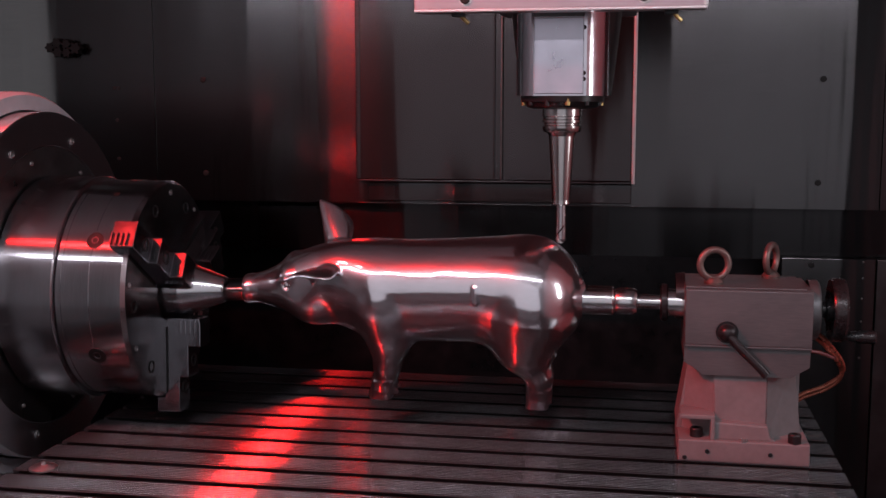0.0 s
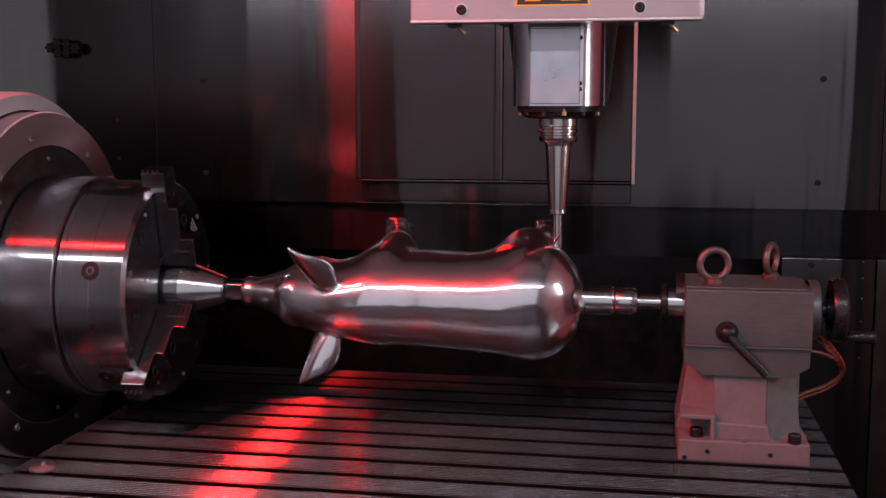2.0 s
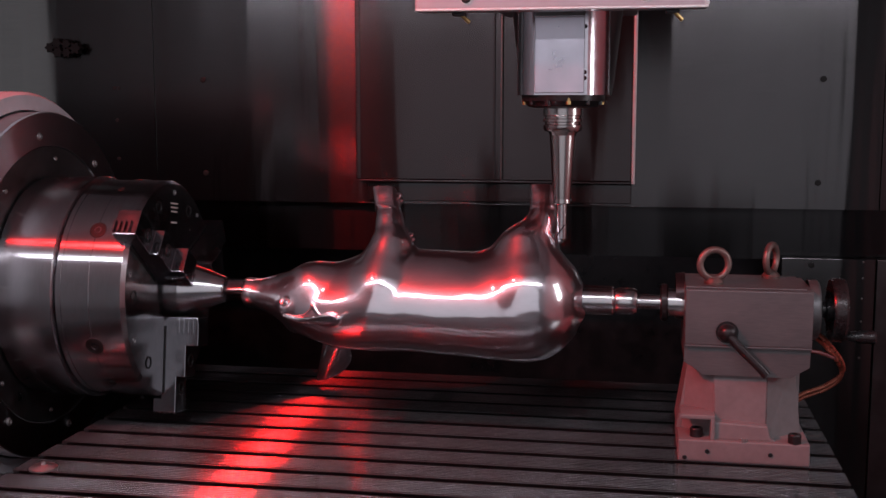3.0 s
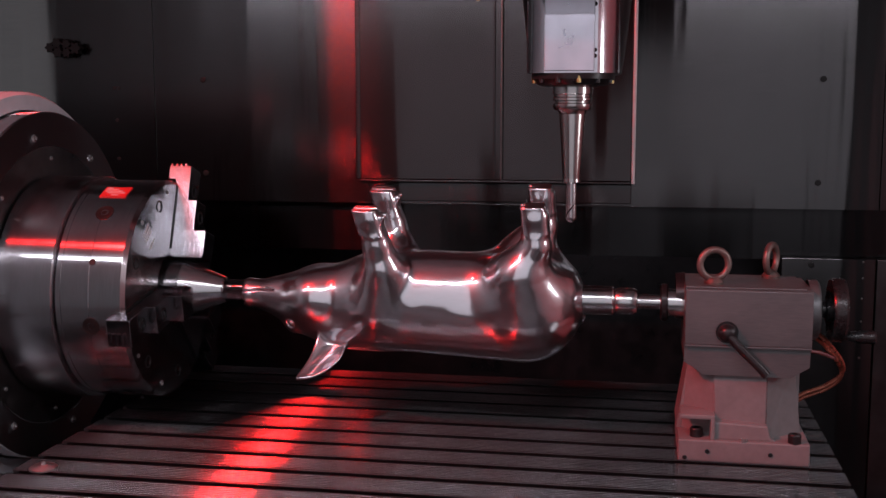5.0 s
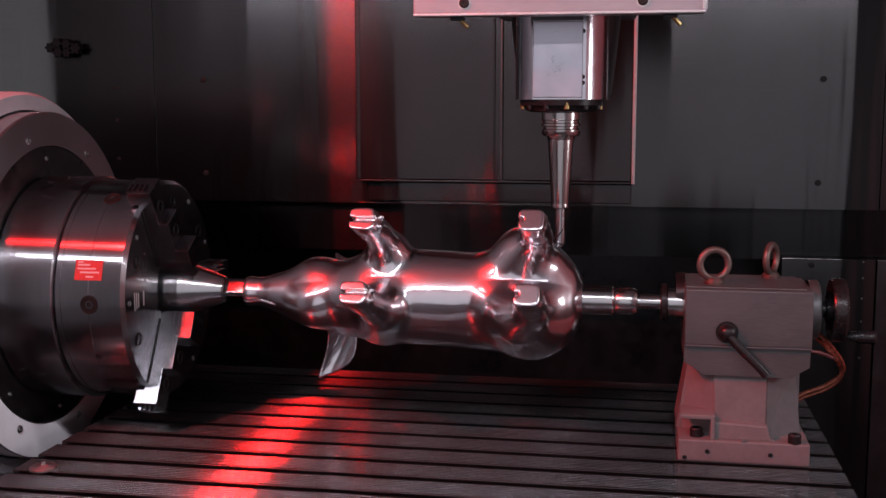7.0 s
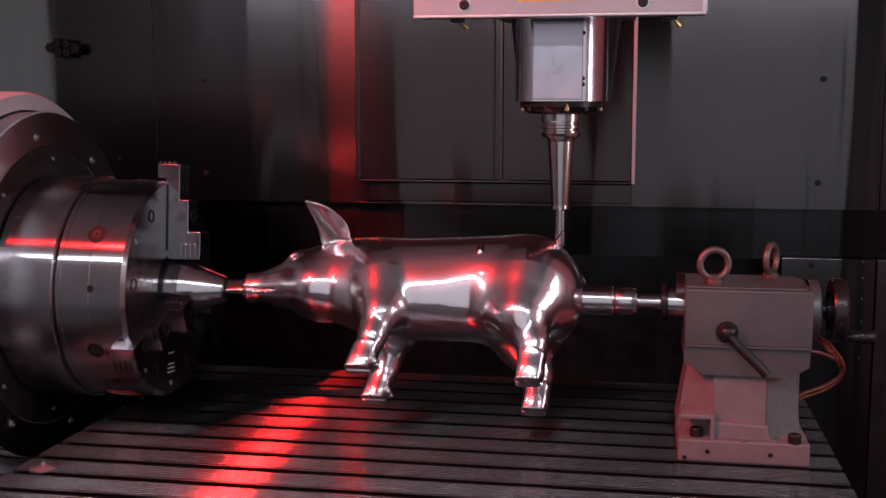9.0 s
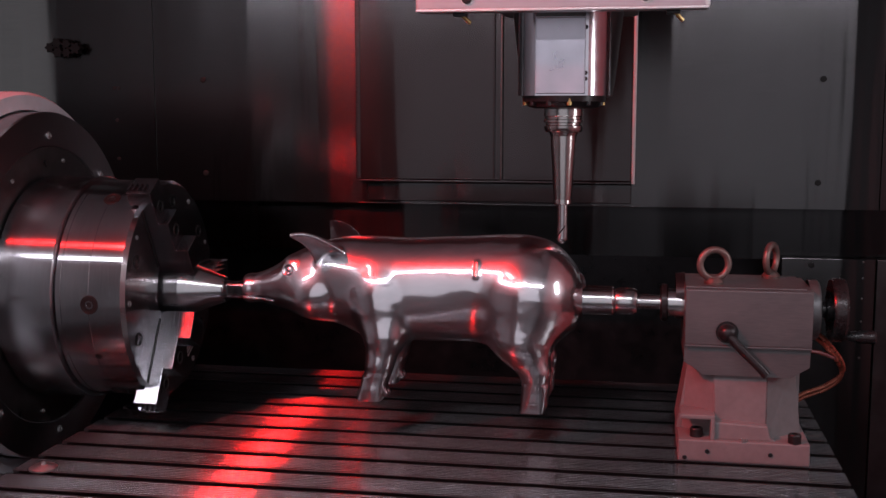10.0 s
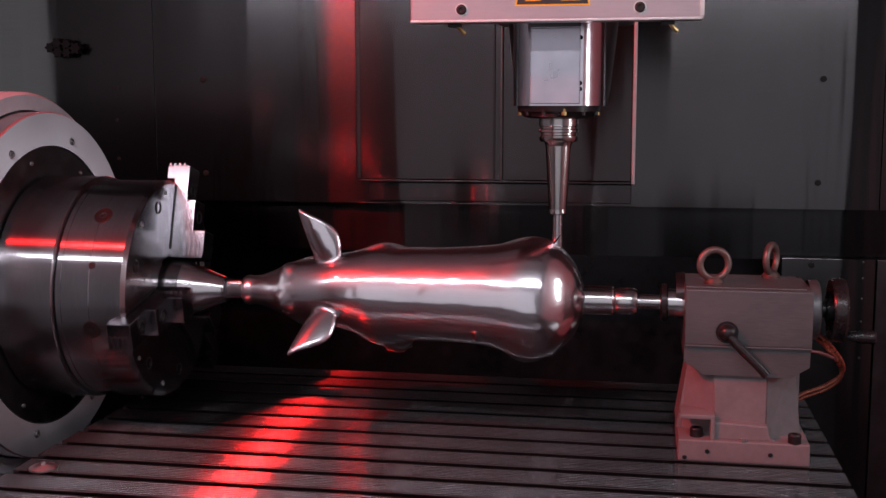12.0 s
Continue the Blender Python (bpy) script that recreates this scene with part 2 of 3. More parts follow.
# ---- setting: the working space ----
def build_space():
    back = thing("wall_back", pose(0, WALL, 0), "brushed stainless steel back wall of the machine", "wall", kind="structure")
    # upper sheets, split at two upright seams
    seams = [-1.75, -0.763, 0.872, 1.75]
    for i, (a, b) in enumerate(zip(seams, seams[1:])):
        g = 0.0012
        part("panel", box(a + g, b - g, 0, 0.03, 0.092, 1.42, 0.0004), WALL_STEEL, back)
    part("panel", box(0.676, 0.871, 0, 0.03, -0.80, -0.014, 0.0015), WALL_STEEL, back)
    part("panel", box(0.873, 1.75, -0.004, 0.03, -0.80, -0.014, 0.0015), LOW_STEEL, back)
    # the recess's shade is coloured into this strip, the back plate and its roof
    part("recess_strip", box(-1.75, 1.75, 0.034, 0.050, -0.022, 0.11), RECESS_STEEL, back, "recessed steel strip with shade in its colour")
    part("recess", box(-1.75, 1.75, 0.35, 0.40, -0.80, 0.2), DARK_STEEL, back, "back plate coloured as the shade in the opening behind the table")
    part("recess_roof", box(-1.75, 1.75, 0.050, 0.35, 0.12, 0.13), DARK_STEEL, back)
    part("drip_edge", box(-0.27, 0.36, -0.004, 0.0, 0.0915, 0.0940, 0.0008), DOOR_STEEL, back, "folded lower edge")
    for x, z in [(-0.641, 0.374), (-0.640, 0.157), (0.747, 0.370), (0.744, 0.150), (0.737, -0.028)]:
        s = socket_screw("wall_screw", 0.0065, back)
        s.matrix_basis = pose(x, 0, z)
    for x, z in [(-0.864, 0.355), (-0.853, 0.355), (-0.859, 0.280), (-0.858, 0.189)]:
        s = socket_screw("wall_screw", 0.0042, back)
        s.matrix_basis = pose(x, 0, z)
    for z in [-0.02, -0.055, -0.10, -0.15, -0.185, -0.23]:
        s = socket_screw("wall_screw", 0.0026, back, TRIM_STEEL)
        s.matrix_basis = pose(0.845, 0, z)

    other = [("wall_left", (-1.34, -1.30, -2.3, WALL - 0.002, -0.8, 1.42)), ("wall_right", (1.30, 1.34, -2.3, WALL - 0.002, -0.8, 1.42)),
             ("wall_front", (-1.30, 1.30, -2.38, -2.34, -0.8, 1.42))]
    for name, b in other:
        tagged(part(name, box(*b), SIDE_PAINT), "plain sheet steel side of the machine", "wall", kind="structure")
    # unseen roof, its tone set for what the metal reflects
    tagged(part("ceiling", box(-1.34, 1.34, -2.34, WALL + 0.42, 1.42, 1.46), ROOF_PAINT), "unseen sheet steel roof of the machine, toned to dim reflections", "ceiling", kind="structure")
    tagged(part("floor", box(-1.34, 1.34, -2.34, WALL + 0.42, -0.84, -0.80), DARK_STEEL), "dark oily chip tray under the table", "floor", kind="structure")


def build_door():
    door = thing("tool_changer_door", pose(0, WALL, 0), "brushed steel double shutter of the tool changer on the back wall", "door")
    def leaf(a, b):
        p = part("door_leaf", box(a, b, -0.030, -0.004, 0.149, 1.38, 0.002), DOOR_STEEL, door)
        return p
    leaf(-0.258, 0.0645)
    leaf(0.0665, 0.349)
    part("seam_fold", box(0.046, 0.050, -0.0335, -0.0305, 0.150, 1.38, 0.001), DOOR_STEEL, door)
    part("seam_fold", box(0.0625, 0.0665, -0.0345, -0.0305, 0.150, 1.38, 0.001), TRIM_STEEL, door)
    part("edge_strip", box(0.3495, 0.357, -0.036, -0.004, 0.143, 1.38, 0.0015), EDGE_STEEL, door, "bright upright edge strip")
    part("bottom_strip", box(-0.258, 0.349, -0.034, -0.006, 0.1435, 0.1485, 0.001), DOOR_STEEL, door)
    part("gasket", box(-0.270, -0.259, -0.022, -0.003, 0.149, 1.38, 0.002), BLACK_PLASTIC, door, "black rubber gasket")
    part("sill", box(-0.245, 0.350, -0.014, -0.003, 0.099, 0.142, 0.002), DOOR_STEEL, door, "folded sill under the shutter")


def build_table():
    table = thing("machine_table", pose(0, 0, TABLE), "ground steel machine table with T-slots running along it", "table")
    pitch, half, first = 0.0735, 0.0075, 0.049
    x0, x1, back, front = -0.553, 0.681, 0.405, -0.77
    slots = [first + pitch * k for k in range(4, -11, -1)]
    edges = [back] + [e for s in slots for e in (s + half, s - half)] + [front]
    for a, b in zip(edges[0::2], edges[1::2]):
        # each land carries fine ground ribs along its length
        n = max(3, int((a - b) / 0.0068))
        out = [(b, -0.03), (b, -0.0008), (b + 0.0008, 0)]
        step = (a - b - 0.0016) / n
        for k in range(n):
            y = b + 0.0008 + step * (k + 1)
            if k < n - 1:
                out += [(y - 0.0014, 0), (y - 0.0007, -0.0016), (y + 0.0003, -0.0016), (y + 0.0016, 0)]
        out += [(a - 0.0008, 0), (a, -0.0008), (a, -0.03)]
        part("land", prism(out, "x", x0, x1), TABLE_STEEL, table, angle=20)
    part("table_body", box(x0 + 0.002, x1 - 0.002, front, back - 0.002, -0.16, -0.028, 0.003), SLOT_STEEL, table, "dark iron body under the slots")
    cap = thing("table_plug", pose(-0.5085, -0.3006, TABLE), "small domed steel plug lying on the table", "plug")
    part("dome", lathe([(0, 0.021), (0.003, 0.021), (0.0055, 0.017), (0.0075, 0.008), (0.008, 0)], "z", 32), EDGE_STEEL, cap)
    part("nib", lathe([(0.0075, 0.004), (0.0115, 0.0035), (0.0125, 0)], "z", 16), EDGE_STEEL, cap)
    for i, (x, y, z) in enumerate([(-0.5575, 0.045, -0.262), (-0.5575, 0.0, -0.270), (-0.5575, 0.10, -0.262)]):
        s = tagged(socket_screw("table_screw", 0.010, None, EDGE_STEEL), "bright screw head in the table's end face", "screw", "table end screws")
        s.matrix_basis = pose(x + 0.003, y, z, 0, 0, -90)


# ---- the turning side ----
def build_faceplate():
    rear = thing("rotary_housing", pose(-0.70, 0, 0), "pale grey painted housing round the rotary axis", "housing")
    part("casing", lathe([(-0.62, 0.0), (-0.62, 0.338), (-0.02, 0.338), (0.006, 0.3375), (0.014, 0.332), (0.014, 0.306), (-0.02, 0.306), (-0.02, 0.0)], "x", 128), CASTING, rear)
    part("foot", box(-0.60, -0.04, -0.30, 0.30, -0.60, -0.30, 0.02), CASTING, rear)
    part("cover_joint", lathe([(-0.060, 0.338), (-0.060, 0.3405), (-0.056, 0.3405), (-0.056, 0.338)], "x", 128), BLACK_OXIDE, rear)

    plate = thing("faceplate", pose(-0.6465, 0, 0), "round steel faceplate with a bright ring and small screws", "faceplate")
    part("ring", lathe([(-0.045, 0.244), (-0.045, 0.302), (-0.003, 0.303), (0.0, 0.301), (0.0, 0.2445), (-0.045, 0.244)], "x", 160), DISC_STEEL, plate, "bright brushed outer ring")
    part("disc", lathe([(-0.045, 0), (-0.045, 0.2435), (-0.004, 0.2435), (-0.002, 0.242), (-0.002, 0.0)], "x", 128), DISC_INNER, plate)
    for k in range(8):
        s = socket_screw("ring_screw", 0.0065, plate, EDGE_STEEL)
        s.matrix_basis = pose(0, 0, 0, 45 * k + 27) @ pose(0, 0, 0.262, 0, 0, 90)
    for k in range(8):
        s = socket_screw("plate_screw", 0.0040, plate, EDGE_STEEL)
        s.matrix_basis = pose(-0.002, 0, 0, 45 * k + 14) @ pose(0, 0, 0.222, 0, 0, 90)
    return plate


def build_jaw():
    """A stepped jaw: x is the height over the chuck's face, z the radius."""
    w = 0.0225
    bm = prism([(-0.004, 0.050), (0.058, 0.050), (0.060, 0.060), (0.060, 0.098), (0.038, 0.098), (0.038, 0.152), (0.022, 0.152), (0.022, 0.213), (-0.018, 0.213), (-0.018, 0.189), (-0.004, 0.189)], "y", -w, w, 0.0012)
    return bm


def build_chuck():
    chuck = thing("lathe_chuck", pose(-0.426, 0, 0), "steel three-jaw lathe chuck with stepped jaws, slowly turning", "chuck")
    part("adapter", lathe([(-0.2185, 0), (-0.2185, 0.192), (-0.122, 0.192), (-0.120, 0.190), (-0.120, 0.0)], "x", 128), CHUCK_STEEL, chuck, "turned steel adapter flange")
    part("body", lathe([(-0.119, 0.0), (-0.119, 0.183), (-0.116, 0.186), (-0.108, 0.186), (-0.1075, 0.185), (-0.1065, 0.185), (-0.106, 0.186),
                        (-0.060, 0.186), (-0.0596, 0.1855), (-0.0590, 0.186), (-0.006, 0.186), (0.0, 0.180)], "x", 160), CHUCK_STEEL, chuck)
    part("face", lathe([(-0.004, 0.179), (0.0, 0.1795), (0.0, 0.060), (-0.012, 0.058), (-0.012, 0.0)], "x", 128), FACE_STEEL, chuck, "dark turned front face")
    jaw_mesh = None
    for k in range(3):
        turn = 57.6 + 120 * k
        m = pose(0.0, 0, 0, turn)
        if jaw_mesh is None:
            jaw = part("jaw", build_jaw(), JAW_STEEL, chuck)
            jaw_mesh = jaw.data
        else:
            jaw = new("jaw", jaw_mesh)
            jaw.parent = chuck
        jaw.matrix_basis = m
        # rack teeth on the outer end and flutes on the flank
        for i in range(4):
            t = part("tooth", prism([(-0.018 + 0.0085 * i, 0.2125), (-0.0125 + 0.0085 * i, 0.2125), (-0.014 + 0.0085 * i, 0.2180), (-0.0165 + 0.0085 * i, 0.2180)], "y", -0.019, 0.0, 0.0), JAW_STEEL, jaw)
        for i in range(4):
            part("flute", box(0.022 + 0.0085 * i, 0.027 + 0.0085 * i, -0.0250, -0.0220, 0.053, 0.077, 0.0008), JAW_STEEL, jaw)
            part("flute", box(0.022 + 0.0085 * i, 0.027 + 0.0085 * i, 0.0220, 0.0250, 0.053, 0.077, 0.0008), JAW_STEEL, jaw)
        for z, h in ((0.125, 0.038), (0.172, 0.022)):
            part("jaw_bolt", moved(lathe([(0.0003, 0.0115), (0.0012, 0.011), (0.0012, 0.0085), (-0.001, 0.0078), (-0.001, 0.0)], "x", 20), pose(h, 0, z)), BORE, jaw, "dark socket bolt")
        part("guideway", moved(box(-0.001, 0.0012, -0.0255, 0.0255, 0.065, 0.178, 0.0005), m), BORE, chuck, "dark jaw guideway")
        # pinion bores round the rim
        for dt, r in ((0, 0.0125), (60, 0.0135)):
            b = part("key_bore", lathe([(0.1850, r + 0.002), (0.1866, r + 0.0015), (0.1869, r), (0.1865, r * 0.95), (0.1865, 0)], "z", 28), BORE, chuck, "dark square-key bore")
            part("key_socket", lathe([(0.1865, r * 0.52), (0.1868, r * 0.52), (0.1868, r * 0.36), (0.1865, r * 0.34)], "z", 8), JAW_STEEL, b)
            b.matrix_basis = pose(-0.058, 0, 0, turn + dt)
        s = part("rim_screw", lathe([(0.1858, 0.006), (0.1868, 0.0055), (0.1868, 0.004), (0.1862, 0.0035), (0.1862, 0)], "z", 18), BORE, chuck)
        s.matrix_basis = pose(-0.056, 0, 0, turn + 88)
        for dt, rad, size in ((35, 0.150, 0.0105), (85, 0.150, 0.0105), (60, 0.165, 0.0045), (22, 0.166, 0.0035)):
            s = part("face_screw", lathe([(0.0, size), (0.0010, size), (0.0012, size * 0.85), (-0.002, size * 0.7), (-0.002, 0)], "x", 20), BORE if size > 0.006 else EDGE_STEEL, chuck)
            s.matrix_basis = pose(0.0002, 0, 0, turn + dt) @ pose(0, 0, rad)
    # printed rows on the face, between two jaws
    for row, (z, w) in enumerate([(0.146, 0.030), (0.139, 0.027), (0.132, 0.024), (0.113, 0.024)]):
        s = part("print_bar", box(0.0003, 0.0006, -w / 2, w / 2, z - 0.0013, z + 0.0013), PALE_PRINT, chuck)
        s.matrix_basis = pose(0, 0, 0, 237.6)
    # red rating plate on the rim
    red = part("rating_plate", prism([(-0.023, -0.0165), (0.023, -0.0165), (0.023, 0.0165), (-0.023, 0.0165)], "z", 0.1852, 0.1872), RED_PLATE, chuck, "red rating plate")
    lines = [(-0.004, 0.009, 0.011), (-0.014, 0.018, 0.004), (-0.019, 0.012, -0.002), (-0.019, 0.002, -0.008), (-0.019, -0.010, -0.0125)]
    for a, b, y in lines:
        part("print_bar", box(a, b, -y - 0.0011, -y + 0.0011, 0.1873, 0.1876), PALE_PRINT, red)
    red.matrix_basis = pose(-0.060, 0, 0, 220.6)
    return chuck


def build_mandrel():
    man = thing("clamping_mandrel", pose(-0.426, 0, 0), "turned steel mandrel with a cone, gripped in the chuck jaws", "mandrel")
    part("shank", lathe([(-0.010, 0), (-0.010, 0.0475), (0.029, 0.0475), (0.030, 0.047)], "x", 96), PIN_STEEL, man)
    part("cone", lathe([(0.0301, 0.0468), (0.098, 0.0225), (0.101, 0.0205), (0.101, 0.0)], "x", 96), PIN_STEEL, man)
    part("pin", moved(box(0.099, 0.150, -0.0175, 0.0175, -0.0150, 0.0150, 0.0095, 5), pose(0, 0, 0.0, 27)), DARK_PIN, man, "rounded square steel pin")
    return man


# ---- the pig ----
def pig_field(x, y, z):
    """Signed field of the pig: below zero inside. It stands along x, snout at -x."""
    side = y
    y = np.abs(y)
    st_x = [-0.292, -0.287, -0.272, -0.262, -0.240, -0.205, -0.165, -0.120, -0.075, 0.00, 0.08, 0.15, 0.20, 0.235, 0.260, 0.274, 0.284]
    st_c = [0.004, 0.004, 0.005, 0.007, 0.009, 0.016, 0.020, 0.021, 0.013, 0.011, 0.012, 0.014, 0.014, 0.011, 0.007, 0.004, 0.002]
    st_h = [0.022, 0.0245, 0.0250, 0.0262, 0.0335, 0.049, 0.063, 0.074, 0.084, 0.085, 0.087, 0.090, 0.088, 0.079, 0.062, 0.046, 0.024]
    st_w = [0.022, 0.0245, 0.0245, 0.0254, 0.0320, 0.045, 0.053, 0.061, 0.071, 0.077, 0.078, 0.083, 0.083, 0.076, 0.061, 0.046, 0.024]
    c, h, w = (spline(x, st_x, s) for s in (st_c, st_h, st_w))
    q = ((y / w) ** 2.2 + np.abs((z - c) / h) ** 2.2) ** (1 / 2.2)
    d = (q - 1) * np.minimum(w, h) * 0.85
    d = np.maximum(d, np.maximum(-0.2905 - x, x - 0.2825))

    def cone(a, b, ra, rb, sx=1.0):
        ax, ay, az = a
        ux, uy, uz = b[0] - ax, b[1] - ay, b[2] - az
        t = np.clip(((x - ax) * ux + (y - ay) * uy + (z - az) * uz) / (ux * ux + uy * uy + uz * uz), 0, 1)
        return np.sqrt(((x - ax - t * ux) * sx) ** 2 + (y - ay - t * uy) ** 2 + (z - az - t * uz) ** 2) - (ra + (rb - ra) * t)

    def hoof(xa, xb, cy, za, zb):
        t = np.clip((z - za) / (zb - za), 0, 1.1)
        u = np.abs(x - xa - (xb - xa) * t) / (0.0165 + 0.0030 * t)
        v = np.abs(y - cy) / (0.0155 + 0.0025 * t)
        return np.maximum(((u ** 5 + v ** 5) ** 0.2 - 1) * 0.016, z - za)

    def blend(a, b, k):
        s = np.clip(0.5 + 0.5 * (b - a) / k, 0, 1)
        return b + (a - b) * s - k * s * (1 - s)

    def crease(a, b, k):
        s = np.clip(0.5 - 0.5 * (b - a) / k, 0, 1)
        return b + (a - b) * s + k * s * (1 - s)

    # front leg: shoulder, elbow, knee, cannon, hoof
    leg = cone((-0.045, 0.044, 0.005), (-0.036, 0.056, -0.062), 0.037, 0.027)
    leg = blend(leg, cone((-0.036, 0.056, -0.062), (-0.042, 0.061, -0.104), 0.026, 0.0200), 0.022)
    leg = blend(leg, cone((-0.042, 0.061, -0.104), (-0.051, 0.062, -0.146), 0.0195, 0.0180), 0.018)
    leg = blend(leg, hoof(-0.050, -0.059, 0.062, -0.128, -0.1655), 0.014)
    leg = crease(leg, -0.1655 - z, 0.0015)
    # hind leg: thigh, hock, cannon, hoof
    hind = cone((0.202, 0.046, 0.005), (0.192, 0.058, -0.060), 0.050, 0.036)
    hind = blend(hind, cone((0.188, 0.060, -0.062), (0.213, 0.062, -0.108), 0.032, 0.0205), 0.024)
    hind = blend(hind, cone((0.213, 0.062, -0.108), (0.212, 0.061, -0.150), 0.0205, 0.0185), 0.018)
    hind = blend(hind, hoof(0.214, 0.208, 0.061, -0.134, -0.1745), 0.014)
    hind = crease(hind, -0.1745 - z, 0.0015)
    # shoulder and haunch stand out from the flank
    shoulder = (np.sqrt(((x + 0.045 + 0.15 * z) / 0.034) ** 2 + ((y - 0.040) / 0.033) ** 2 + ((z + 0.014) / 0.060) ** 2) - 1) * 0.028
    haunch = (np.sqrt(((x - 0.196 - 0.10 * z) / 0.056) ** 2 + ((y - 0.044) / 0.040) ** 2 + ((z + 0.012) / 0.074) ** 2) - 1) * 0.036
    d = d + 0.0045 * np.exp(-(((x - 0.115) / 0.035) ** 2 + ((z + 0.030) / 0.035) ** 2)) + 0.0005 * np.sin(x * 40 + z * 24) * np.exp(-((x - 0.06) / 0.14) ** 2)
    d = blend(d, shoulder, 0.024)
    d = blend(d, haunch, 0.030)
    d = blend(d, leg, 0.020)
    d = blend(d, hind, 0.026)
    # cleft hooves and dewclaws
    for cx, cz, cy in ((-0.0735, -0.172, 0.062), (0.1935, -0.181, 0.061)):
        d = np.maximum(d, 0.0034 - np.sqrt((y - cy) ** 2 + np.maximum(x - cx, 0) ** 2 + np.maximum(z - cz - 0.016, 0) ** 2))
    for dy in (-0.008, 0.008):
        d = blend(d, cone((-0.036, 0.062 + dy, -0.143), (-0.030, 0.062 + dy, -0.153), 0.0058, 0.0045), 0.004)
        d = blend(d, cone((0.222, 0.061 + dy, -0.150), (0.228, 0.061 + dy, -0.161), 0.0058, 0.0045), 0.004)
    # cheek, brow and eye
    d = blend(d, np.sqrt((x + 0.165) ** 2 + (y - 0.026) ** 2 + (z + 0.002) ** 2) - 0.030, 0.030)
    d = blend(d, np.sqrt((x + 0.200) ** 2 + (y - 0.024) ** 2 + (z - 0.048) ** 2) - 0.014, 0.014)
    d = crease(d, 0.0085 - np.sqrt((x + 0.203) ** 2 + (y - 0.0445) ** 2 + (z - 0.0425) ** 2), 0.002)
    d = np.minimum(d, np.sqrt((x + 0.2005) ** 2 + (y - 0.0375) ** 2 + (z - 0.0420) ** 2) - 0.0058)
    # mouth line and nostrils
    d = np.maximum(d, 0.0014 - np.sqrt((z + 0.008 + 0.10 * (x + 0.27)) ** 2 + np.maximum(x + 0.232, 0) ** 2 + np.maximum(0.018 - y, 0) ** 2))
    d = np.maximum(d, 0.005 - np.sqrt((x + 0.292) ** 2 + (y - 0.020) ** 2 + (z - 0.014) ** 2))
    # ear: a cupped leaf from the crown to its tip
    bx, by, bz = -0.132, 0.040, 0.072
    ax, ay, az = -0.42, 0.83, 0.36
    ux, uy, uz = 0.859, 0.234, 0.454
    vx, vy, vz = 0.290, 0.501, -0.813
    rx, ry, rz = x - bx, y - by, z - bz
    s = (rx * ax + ry * ay + rz * az) / 0.093
    u = rx * ux + ry * uy + rz * uz
    v = rx * vx + ry * vy + rz * vz
    t = np.clip(s, 0, 1)
    wide = 0.0235 * (1 - t ** 1.8) * (0.95 + 0.35 * t)
    v = v + 0.003 - 20.0 * (u - 0.004) ** 2 - 0.014 * t * t + 0.014 * t
    over = np.maximum(np.abs(u - 0.012 * np.sin(np.pi * t)) - wide, 0)
    ear = np.sqrt(over ** 2 + v ** 2 + (np.maximum(s - 1, 0) * 0.093) ** 2) - (0.0046 - 0.0016 * t)
    ear = np.maximum(ear, (-0.1 - s) * 0.093)
    d = blend(d, ear, 0.006)
    # tail root
    d = blend(d, cone((0.276, 0.0, 0.034), (0.281, 0.0, 0.016), 0.009, 0.007), 0.010)
    # small upright tab on one flank
    k = np.where(side < 0, 1.0, 50.0)
    d = blend(d, cone((0.119, 0.0662, 0.0640), (0.119, 0.0762, 0.0440), 0.0046, 0.0046) * k + (k - 1) * 0.01, 0.003)
    return d


def spline(x, sx, sy):
    """A smooth curve through stations (Catmull-Rom slopes)."""
    sx, sy = np.array(sx), np.array(sy)
    slope = np.gradient(sy, sx)
    i = np.clip(np.searchsorted(sx, x) - 1, 0, len(sx) - 2)
    h = sx[i + 1] - sx[i]
    t = np.clip((x - sx[i]) / h, 0, 1)
    return ((2 * t ** 3 - 3 * t ** 2 + 1) * sy[i] + (t ** 3 - 2 * t ** 2 + t) * h * slope[i]
            + (3 * t ** 2 - 2 * t ** 3) * sy[i + 1] + (t ** 3 - t ** 2) * h * slope[i + 1])


